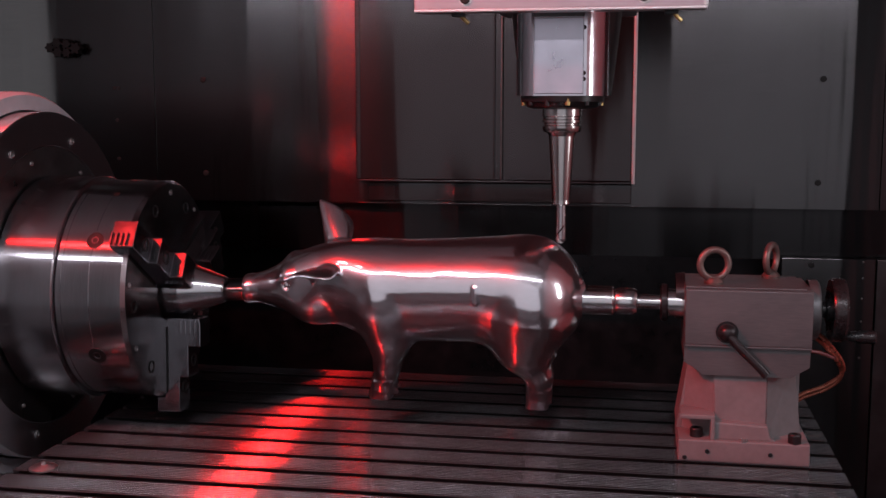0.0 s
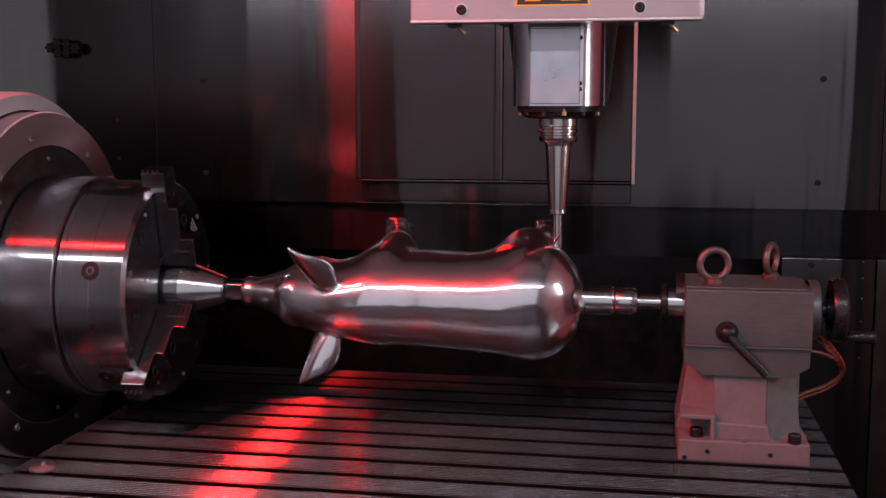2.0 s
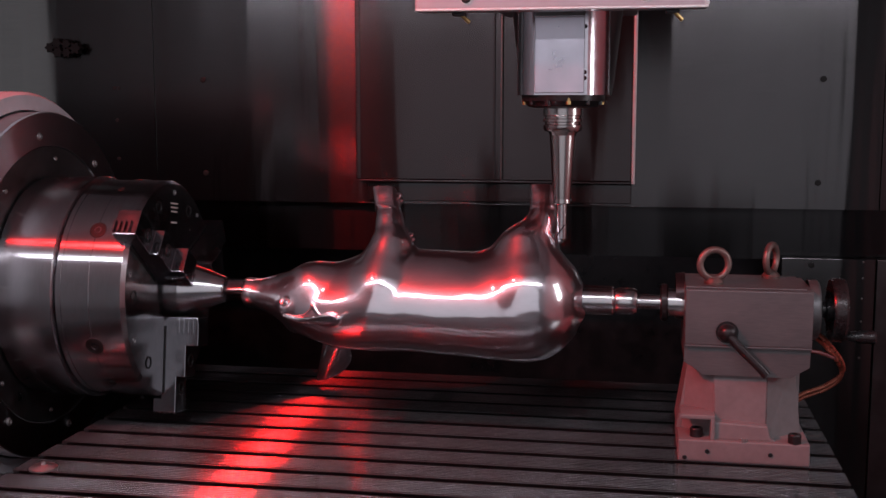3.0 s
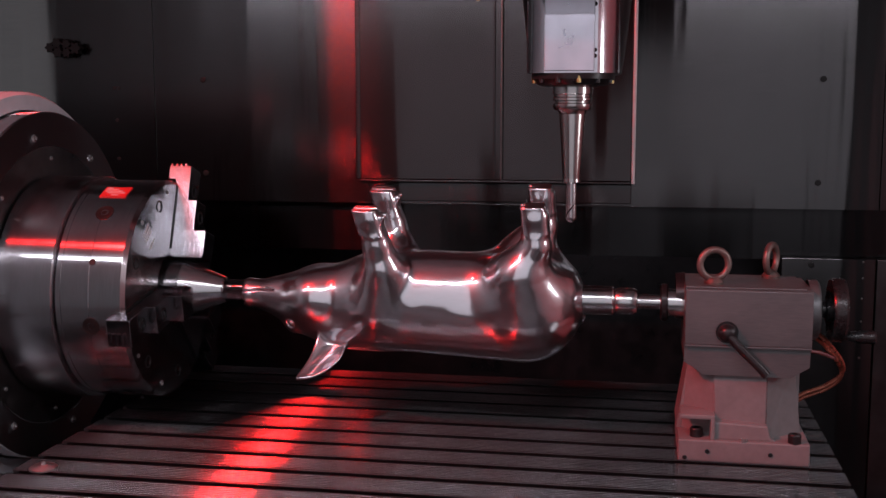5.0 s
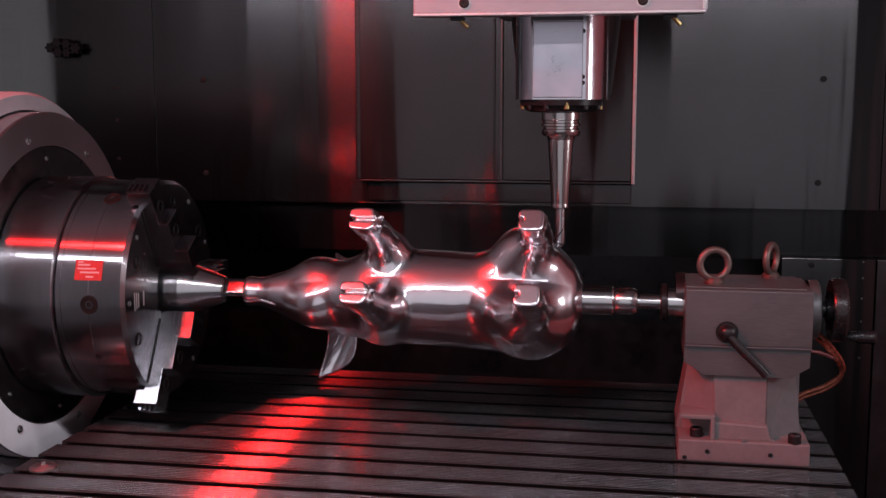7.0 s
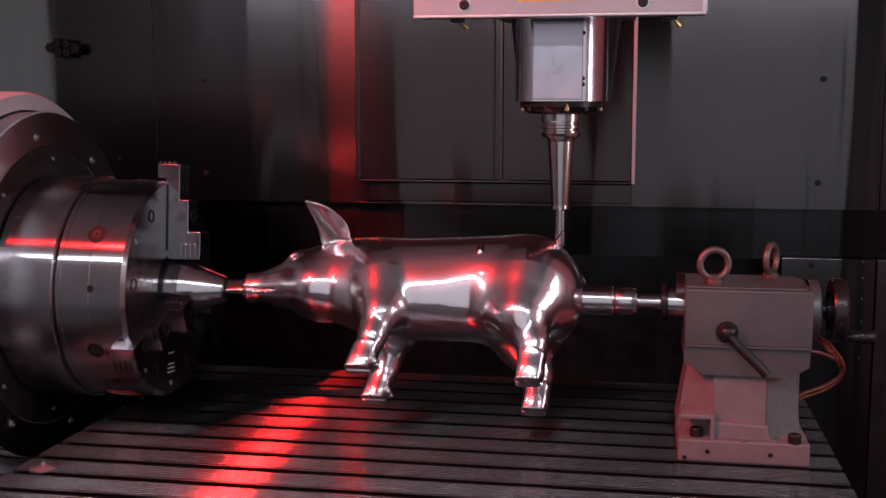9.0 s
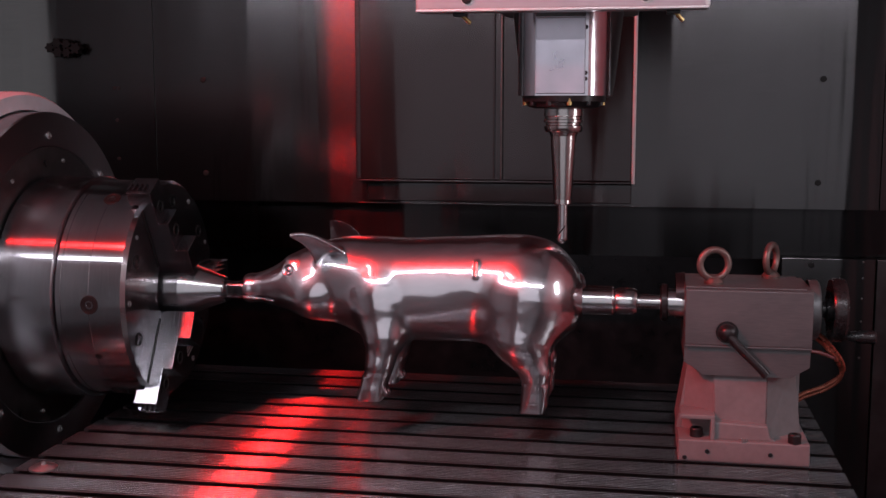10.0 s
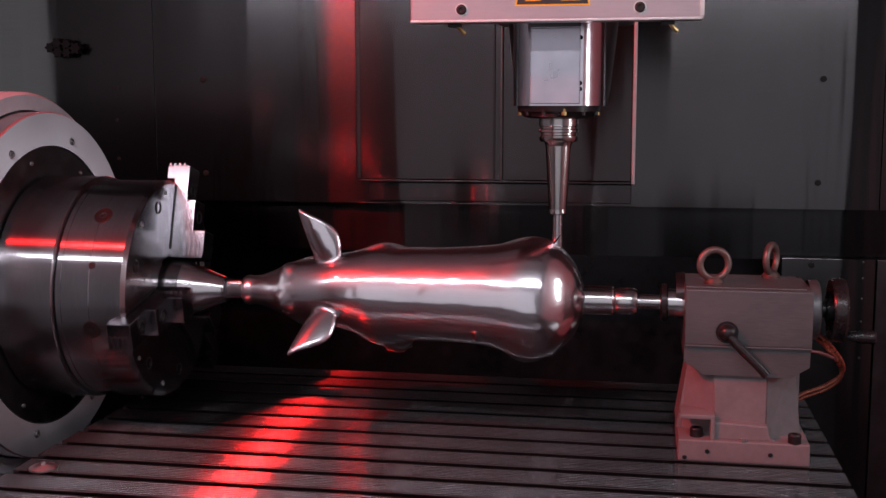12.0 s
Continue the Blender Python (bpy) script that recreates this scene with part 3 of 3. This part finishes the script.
def field_mesh(name, field, low, high, step):
    """The skin of a signed field as quads, its corners drawn onto the zero level."""
    axes = [np.arange(a, b + step, step) for a, b in zip(low, high)]
    gx, gy, gz = np.meshgrid(*axes, indexing="ij")
    f = field(gx, gy, gz)
    s = f < 0
    nx, ny, nz = s.shape
    cell = np.zeros((nx - 1, ny - 1, nz - 1), int)
    for i in (0, 1):
        for j in (0, 1):
            for k in (0, 1):
                cell += s[i:nx - 1 + i, j:ny - 1 + j, k:nz - 1 + k]
    mixed = (cell > 0) & (cell < 8)
    index = -np.ones(cell.shape, int)
    index[mixed] = np.arange(mixed.sum())
    ci = np.argwhere(mixed)
    p = np.array(low) + (ci + 0.5) * step
    e = step * 0.05
    for turn in range(6):
        v = field(p[:, 0], p[:, 1], p[:, 2])
        g = np.stack([(field(*(p + d).T) - field(*(p - d).T)) / (2 * e) for d in np.eye(3) * e], 1)
        move = -(v / np.maximum((g * g).sum(1), 0.05))[:, None] * g
        size = np.linalg.norm(move, axis=1, keepdims=True)
        p = p + move * np.minimum(1, 0.6 * step / np.maximum(size, 1e-9))
    faces = []
    for a in range(3):
        b, c = (a + 1) % 3, (a + 2) % 3
        lo = [slice(1, n - 1) for n in s.shape]
        hi = list(lo)
        lo[a], hi[a] = slice(0, s.shape[a] - 1), slice(1, s.shape[a])
        cross = s[tuple(lo)] != s[tuple(hi)]
        at = np.argwhere(cross)
        at[:, b] += 1
        at[:, c] += 1
        inside = s[tuple(at.T)]
        def pick(db, dc):
            q = at.copy()
            q[:, b] += db
            q[:, c] += dc
            return index[tuple(q.T)]
        quad = np.stack([pick(-1, -1), pick(0, -1), pick(0, 0), pick(-1, 0)], 1)
        quad[~inside] = quad[~inside][:, ::-1]
        faces.append(quad)
    quads = np.concatenate(faces)
    quads = quads[(quads >= 0).all(1)]
    # one gentle pass of smoothing evens out the quads, then back onto the level
    me = bpy.data.meshes.new(name)
    me.from_pydata(p.tolist(), [], quads.tolist())
    me.update()
    me.polygons.foreach_set("use_smooth", np.ones(len(me.polygons), bool))
    return me


def build_pig():
    me = field_mesh("pig_sculpture", pig_field, (-0.297, -0.135, -0.182), (0.292, 0.135, 0.132), 0.0024)
    me.materials.append(PIG_STEEL)
    pig = new("pig_sculpture", me)
    return tagged(pig, "polished aluminium pig sculpture held between chuck and tailstock", "sculpture")


# ---- tailstock ----
def build_tailstock():
    ts = thing("tailstock", pose(0.443, 0, TABLE), "grey steel tailstock with a black handwheel on the table", "tailstock")
    H = -TABLE
    head = prism([(0.0, H - 0.079), (0.031, H - 0.099), (0.160, H - 0.099), (0.187, H - 0.082), (0.189, H + 0.0345), (0.0, H + 0.0345)], "y", -0.0735, 0.075, 0.0)
    part("head", head, GROUND_GREY, ts, "ground steel head block")
    part("front_face", prism([(0.0005, H - 0.051), (0.1885, H - 0.051), (0.1885, H + 0.029), (0.1835, H + 0.0335), (0.0005, H + 0.0335)], "y", -0.0775, -0.0738, 0.001), GROUND_GREY, ts)
    part("ledge", box(0.0005, 0.1885, -0.0800, -0.0738, H - 0.0545, H - 0.0512, 0.0012), GROUND_GREY, ts, "bright machined ledge")
    part("top_plate", box(0.0005, 0.180, -0.066, 0.0745, H + 0.0346, H + 0.0372, 0.0012), GROUND_GREY, ts)
    # pedestal
    part("base_plate", box(-0.006, 0.190, -0.090, 0.085, 0.0, 0.034, 0.0025), GREY_PAINT, ts)
    part("column", prism([(0.050, 0.030), (0.127, 0.030), (0.127, H - 0.098), (0.045, H - 0.098)], "y", -0.066, 0.066, 0.003), GREY_PAINT, ts)
    part("toe", prism([(0.046, 0.033), (0.142, 0.033), (0.132, 0.040), (0.128, 0.058), (0.046, 0.062)], "y", -0.082, -0.060, 0.003), GREY_PAINT, ts)
    for name, xa, xb, xc in (("left_rib", 0.050, -0.004, 0.008), ("right_rib", 0.127, 0.184, 0.172)):
        # oblique plate from the column's front edge back to the outer corner
        bm = bmesh.new()
        low = [(xa, -0.066), (xb, -0.018), (xb, -0.006), (xa, -0.054)]
        high = [(xa, -0.066), (xc, -0.022), (xc, -0.010), (xa, -0.054)]
        lo = [bm.verts.new((x, y, 0.033)) for x, y in low]
        hi = [bm.verts.new((x, y, H - 0.088)) for x, y in high]
        bm.faces.new(lo)
        bm.faces.new(hi)
        for i in range(4):
            j = (i + 1) % 4
            bm.faces.new((lo[i], lo[j], hi[j], hi[i]))
        part(name, bm, GREY_PAINT, ts)
    part("left_web", prism([(-0.008, 0.033), (0.003, 0.033), (0.020, H - 0.086), (0.009, H - 0.086)], "y", -0.022, 0.080, 0.002), GREY_PAINT, ts)
    part("right_web", prism([(-0.020, 0.033), (0.080, 0.033), (0.066, H - 0.086), (-0.020, H - 0.086)], "x", 0.170, 0.180, 0.002), GREY_PAINT, ts)
    part("foot_bridge", box(-0.004, 0.049, -0.088, -0.034, 0.066, 0.073, 0.002), GREY_PAINT, ts)
    part("foot_post", box(0.042, 0.049, -0.088, -0.040, 0.033, 0.068, 0.002), GREY_PAINT, ts)
    for x, z, y in [(0.022, 0.046, -0.068), (0.168, 0.046, -0.080)]:
        part("clamp_bolt", moved(lathe([(-0.013, 0.007), (-0.013, 0.010), (0.000, 0.010), (0.002, 0.0085), (0.002, 0.005), (-0.001, 0.005), (-0.001, 0)], "z", 24), pose(x, y, z)), BLACK_OXIDE, ts, "black clamping bolt")
    for x, z in [(0.038, 0.017), (0.132, 0.016), (0.004, 0.006)]:
        s = socket_screw("base_screw", 0.0034, ts, BLACK_OXIDE)
        s.matrix_basis = pose(x, -0.0902, z)
    part("base_screw", moved(lathe([(0, 0.005), (0.003, 0.005), (0.004, 0.003), (0.004, 0)], "z", 16), pose(0.092, -0.086, 0.034)), EDGE_STEEL, ts)
    # quill and centre
    q = -0.443
    part("centre_shaft", moved(lathe([(0.278, 0), (0.278, 0.0225), (0.281, 0.0240), (0.330, 0.0240), (0.3325, 0.0225), (0.3325, 0)], "x", 64), pose(q, 0, H)), PIN_STEEL, ts)
    part("centre_nut", moved(lathe([(0.3335, 0.012), (0.3335, 0.0185), (0.339, 0.0215), (0.364, 0.0215), (0.369, 0.0185), (0.369, 0)], "x", 64), pose(q, 0, H)), PIN_STEEL, ts)
    part("centre_neck", moved(lathe([(0.368, 0.0105), (0.374, 0.0115), (0.410, 0.0115)], "x", 48), pose(q, 0, H)), PIN_STEEL, ts)
    part("collar", moved(lathe([(0.406, 0.0), (0.406, 0.024), (0.408, 0.030), (0.416, 0.030), (0.418, 0.027), (0.418, 0.0)], "x", 48), pose(q, 0, H)), BLACK_OXIDE, ts, "black collar")
    part("quill", moved(lathe([(0.4175, 0.022), (0.444, 0.022)], "x", 64), pose(q, 0, H)), PIN_STEEL, ts)
    part("quill_seal", moved(lathe([(0.430, 0.030), (0.430, 0.037), (0.444, 0.039)], "x", 48), pose(q, 0.018, H + 0.008)), BLACK_OXIDE, ts)
    # handwheel
    part("rear_boss", moved(lathe([(0.189, 0.047), (0.203, 0.047), (0.206, 0.044), (0.206, 0.0)], "x", 48), pose(0, 0, H - 0.005)), GROUND_GREY, ts)
    wheel = part("handwheel", moved(lathe([(0.226, 0.0), (0.226, 0.012), (0.231, 0.020), (0.229, 0.036), (0.224, 0.042), (0.224, 0.0475), (0.228, 0.050), (0.242, 0.050), (0.246, 0.047), (0.246, 0.041), (0.240, 0.036), (0.240, 0.0)], "x", 64), pose(0, 0, H - 0.004)), BLACK_PLASTIC, ts, "black plastic handwheel")
    part("wheel_hub", moved(lathe([(0.206, 0.011), (0.211, 0.013), (0.216, 0.013), (0.219, 0.018), (0.228, 0.018)], "x", 32), pose(0, 0, H - 0.004)), BLACK_PLASTIC, wheel)
    part("crank_grip", moved(lathe([(0.246, 0.0), (0.246, 0.005), (0.251, 0.0075), (0.270, 0.0105), (0.288, 0.0105), (0.291, 0.008), (0.291, 0)], "x", 24), pose(0, -0.020, H - 0.042)), BLACK_PLASTIC, wheel, "black turning grip")
    # clamp lever on the front
    lever = part("clamp_lever", moved(lathe([(-0.0775, 0.013), (-0.086, 0.0145), (-0.094, 0.0125), (-0.099, 0.007), (-0.100, 0)], "y", 32), pose(0.063, 0, H - 0.030)), BLACK_OXIDE, ts, "dark ball-headed clamp lever")
    part("lever_arm", tube([(0.066, -0.093, H - 0.034), (0.085, -0.098, H - 0.054), (0.106, -0.101, H - 0.074), (0.121, -0.103, H - 0.090)], 0.0068, 14), BLACK_OXIDE, lever)
    part("lever_rosette", moved(lathe([(-0.0776, 0.017), (-0.0800, 0.017), (-0.0800, 0.0)], "y", 32), pose(0.063, 0, H - 0.030)), BLACK_OXIDE, lever)

    for x, y, turn in [(0.487, -0.030, 14), (0.5815, 0.050, 63)]:
        eb = thing("eyebolt", pose(x, y, 0.0372, 0, 0, turn), "forged lifting eyebolt screwed into the tailstock top", "eyebolt", "lifting eyebolts")
        part("collar", lathe([(0, 0.0145), (0.003, 0.015), (0.007, 0.012), (0.010, 0.009), (0.010, 0)], "z", 28), EYE_STEEL, eb)
        part("eye", tube([(0.0225 * math.cos(a), 0, 0.0305 + 0.0225 * math.sin(a)) for a in (2 * math.pi * k / 10 for k in range(10))], 0.0056, 14, True), EYE_STEEL, eb)

    for k, (dy, dz) in enumerate([(0.0, 0.0), (0.012, -0.010)]):
        hose = tube([(0.640, -0.01 + dy, -0.036 + dz), (0.662, 0.0 + dy, -0.052 + dz), (0.690, 0.012 + dy, -0.088 + dz), (0.693, 0.025 + dy, -0.112 + dz), (0.672, 0.03 + dy, -0.132 + dz), (0.640, 0.03 + dy, -0.146 + dz), (0.622, 0.03 + dy, -0.158 + dz)], 0.0035, 10)
        tagged(part("coolant_hose", hose, COPPER), "thin copper-coloured hose looping behind the tailstock", "hose", "tailstock hoses")
    tagged(part("coolant_hose", tube([(0.632, -0.02, -0.066), (0.655, -0.005, -0.072), (0.680, 0.012, -0.084)], 0.0033, 10), PIN_STEEL), "thin bright metal hose behind the tailstock", "hose", "tailstock hoses")


# ---- milling head ----
def build_head():
    head = thing("milling_head", pose(0.2445, 0, 0.0907), "milling head with a pale grey cover plate and steel spindle", "milling head")
    y0, y1 = -0.155, -0.100
    part("cover_plate", box(-0.210, 0.2145, y0, y1, 0.360, 0.66, 0.004, 3), HEAD_PLATE, head, "pale grey cover plate")
    part("edge_trim", box(-0.2095, 0.214, y0 - 0.0015, y0 + 0.004, 0.3585, 0.3625, 0.0008), EDGE_STEEL, head)
    part("corner_trim", box(0.2085, 0.2152, y0 - 0.002, y0 + 0.004, 0.363, 0.66, 0.0008), EDGE_STEEL, head)
    for x in (-0.133, 0.125):
        s = socket_screw("cover_screw", 0.0075, head)
        s.matrix_basis = pose(x, y0 - 0.0003, 0.377)
        part("screw_washer", moved(lathe([(0.001, 0.0095), (-0.001, 0.0095), (-0.001, 0.0)], "y", 28), pose(x, y0, 0.377)), EDGE_STEEL, head)
    sign = part("warning_sign", prism([(-0.0545, 0.381), (0.0545, 0.381), (0.050, 0.405), (-0.050, 0.405)], "y", y0 - 0.0012, y0), YELLOW, head, "yellow and black warning sign")
    part("sign_field", prism([(-0.0515, 0.3832), (0.0515, 0.3832), (0.0475, 0.403), (-0.0475, 0.403)], "y", y0 - 0.0016, y0 - 0.0011), BLACK_SIGN, sign)
    part("sign_bar", prism([(-0.040, 0.388), (-0.016, 0.388), (-0.022, 0.3985), (-0.034, 0.3985)], "y", y0 - 0.0020, y0 - 0.0015), YELLOW, sign)
    part("sign_bar", prism([(0.012, 0.388), (0.040, 0.388), (0.034, 0.3985), (0.018, 0.3985)], "y", y0 - 0.0020, y0 - 0.0015), YELLOW, sign)
    part("carrier", box(-0.115, 0.115, -0.099, 0.16, 0.372, 0.70, 0.01), BLACK_OXIDE, head, "dark spindle carrier")
    # spindle sleeve with flats
    part("shroud", lathe([(0.236, 0.066), (0.238, 0.073), (0.262, 0.077), (0.400, 0.092)], "z", 72), BLACK_OXIDE, head, "black tapered shroud").matrix_basis = pose(0.002, 0.045, 0)
    outline = []
    for k in range(96):
        a = 2 * math.pi * k / 96
        outline.append((0.0735 * math.cos(a), max(0.0735 * math.sin(a), -0.0605)))
    part("spindle_sleeve", prism(outline, "z", 0.2375, 0.400, 0.0), SPINDLE_STEEL, head, "polished steel spindle sleeve", angle=20)
    part("sleeve_flat", box(-0.0405, 0.0360, -0.0625, -0.0600, 0.2400, 0.3560, 0.0012), SPINDLE_FLAT, head, "satin flat on the sleeve")
    part("sleeve_cover", box(-0.0405, 0.0360, -0.0625, -0.0600, 0.3575, 0.400, 0.0012), TRIM_STEEL, head)
    part("sleeve_rib", box(0.0365, 0.0400, -0.0600, -0.0570, 0.2400, 0.400, 0.001), BLACK_OXIDE, head)
    for z in (0.263, 0.272, 0.341):
        s = socket_screw("sleeve_screw", 0.0032, head)
        s.matrix_basis = pose(0.0365, -0.0605, z)
    part("nose_ring", lathe([(0.2175, 0.0), (0.2175, 0.046), (0.220, 0.056), (0.225, 0.060), (0.2285, 0.0655), (0.2370, 0.0665), (0.2370, 0.0)], "z", 72), BLACK_OXIDE, head, "black spindle nose ring")
    for k in range(12):
        n = part("nose_nozzle", lathe([(-0.004, 0.0), (-0.004, 0.0040), (0.004, 0.0046), (0.0075, 0.0046)], "z", 12), BLACK_OXIDE if k % 3 else BRASS, head)
        n.matrix_basis = pose(0.0615 * math.cos(k * math.pi / 6 + 0.2), 0.0615 * math.sin(k * math.pi / 6 + 0.2), 0.2265)
    for x in (-0.150, 0.165):
        nz = part("coolant_nozzle", tube([(x, -0.110, 0.364), (x + 0.006, -0.110, 0.354), (x + 0.014, -0.104, 0.346)], 0.0032, 10), BRASS, head, "small brass coolant nozzle")
        part("nozzle_block", box(x - 0.010, x + 0.010, -0.120, -0.101, 0.3545, 0.3605, 0.002), BLACK_OXIDE, nz)

    tool = thing("tool_holder", pose(0.2445, 0, 0.0907), "slim steel shrink-fit tool holder with a ball-nose cutter", "tool holder")
    part("flange", lathe([(0.2170, 0.0), (0.2170, 0.0315), (0.2060, 0.0318), (0.2045, 0.0300), (0.2010, 0.0300), (0.1995, 0.0318), (0.1960, 0.0318), (0.1945, 0.0285), (0.1915, 0.0285), (0.1900, 0.0312), (0.1845, 0.0312),
                           (0.1805, 0.0290), (0.1795, 0.0235), (0.1770, 0.0225)], "z", 72), HOLDER_STEEL, tool)
    part("taper", lathe([(0.1770, 0.0222), (0.1740, 0.0212), (0.0715, 0.0143), (0.0700, 0.0146), (0.0655, 0.0146), (0.0640, 0.0132), (0.0640, 0.0)], "z", 64), HOLDER_STEEL, tool)
    part("cutter", lathe([(0.0645, 0.0082), (0.030, 0.0082), (0.0295, 0.0086), (0.0085, 0.0086), (0.0060, 0.0082), (0.0030, 0.0066), (0.0010, 0.0040), (0.0, 0.0)], "z", 40), CARBIDE, tool, "ball-nose carbide cutter")
    for k in range(2):
        part("cutting_flute", tube([(0.0079 * math.cos(a), 0.0079 * math.sin(a), 0.006 + 0.006 * i) for i, a in enumerate(k * math.pi + 0.55 * j for j in range(5))], 0.0014, 8), BORE, tool)
    return head, tool


# ---- small things on the walls ----
def build_small():
    cl = thing("cable_clamp", pose(-0.972, WALL, 0.448), "cluster of black knurled knobs on the back wall", "clamp")
    for x, z, r in [(-0.038, 0.002, 0.010), (-0.020, 0.012, 0.011), (-0.018, -0.009, 0.011), (0.004, 0.010, 0.010), (0.004, -0.010, 0.010), (0.026, 0.000, 0.012)]:
        star = [(r * (1.0 + 0.22 * math.cos(6 * k * math.pi / 18)) * math.cos(k * math.pi / 18), r * (1.0 + 0.22 * math.cos(6 * k * math.pi / 18)) * math.sin(k * math.pi / 18)) for k in range(36)]
        knob = part("knob", moved(prism(star, "y", -0.030, -0.010), pose(x, 0, z)), MATT_DARK, cl)
        part("knob_stem", moved(lathe([(0.0, r * 0.6), (-0.0098, r * 0.6)], "y", 18), pose(x, 0, z)), MATT_DARK, knob)
    part("link_bar", box(-0.040, 0.030, -0.016, -0.008, -0.006, 0.006, 0.002), MATT_DARK, cl)


build_space()
build_door()
build_table()
faceplate = build_faceplate()
chuck = build_chuck()
mandrel = build_mandrel()
pig = build_pig()
build_tailstock()
milling_head, tool_holder = build_head()
build_small()


# ---- what moves ----
def motions():
    turn = [(0, 0), (0.5, 17.2), (1, 34.6), (1.5, 53.2), (2, 75.6), (2.5, 97.6), (3, 114.2), (3.2, 119.8), (4.0, 139.3), (4.8, 158.1), (5, 163.2),
            (5.5, 175.1), (6, 186.9), (6.5, 198.5), (7, 212.3), (7.2, 219.5), (8.0, 255.0), (8.8, 289.6), (9, 296.5), (9.5, 314.4), (10, 332.4), (10.4, 346.0),
            (10.85, 360.0), (11.4, 379.5), (12, 405.0)]
    for ob, offset in ((faceplate, 0), (chuck, 0), (mandrel, 0), (pig, 27)):
        p = ob.matrix_basis.translation.copy()
        walk(ob, [(t, pose(p.x, p.y, p.z, a + offset)) for t, a in turn])
    # the head follows the rump: x and z of the cutter's tip
    path = [(0, 0.2453, 0.0907), (0.5, 0.2440, 0.0850), (1, 0.2400, 0.0780), (1.5, 0.2386, 0.0752), (2, 0.2398, 0.0752), (2.5, 0.2426, 0.0810), (3, 0.2466, 0.0920),
            (3.2, 0.2490, 0.0980), (4.0, 0.2570, 0.1140), (4.8, 0.2612, 0.1248), (5.25, 0.2618, 0.1260), (5.5, 0.2614, 0.1250), (6, 0.2570, 0.1141), (6.5, 0.2507, 0.1004), (7, 0.2440, 0.0850),
            (7.2, 0.2424, 0.0800), (8.0, 0.2390, 0.0750), (8.8, 0.2430, 0.0805), (9, 0.2440, 0.0824), (9.5, 0.2453, 0.0880), (10, 0.2478, 0.0910), (10.5, 0.2478, 0.0916), (11, 0.2463, 0.0880),
            (11.5, 0.2438, 0.0824), (12, 0.2400, 0.0754)]
    for ob in (milling_head, tool_holder):
        walk(ob, [(t, pose(x, 0, z)) for t, x, z in path])


motions()
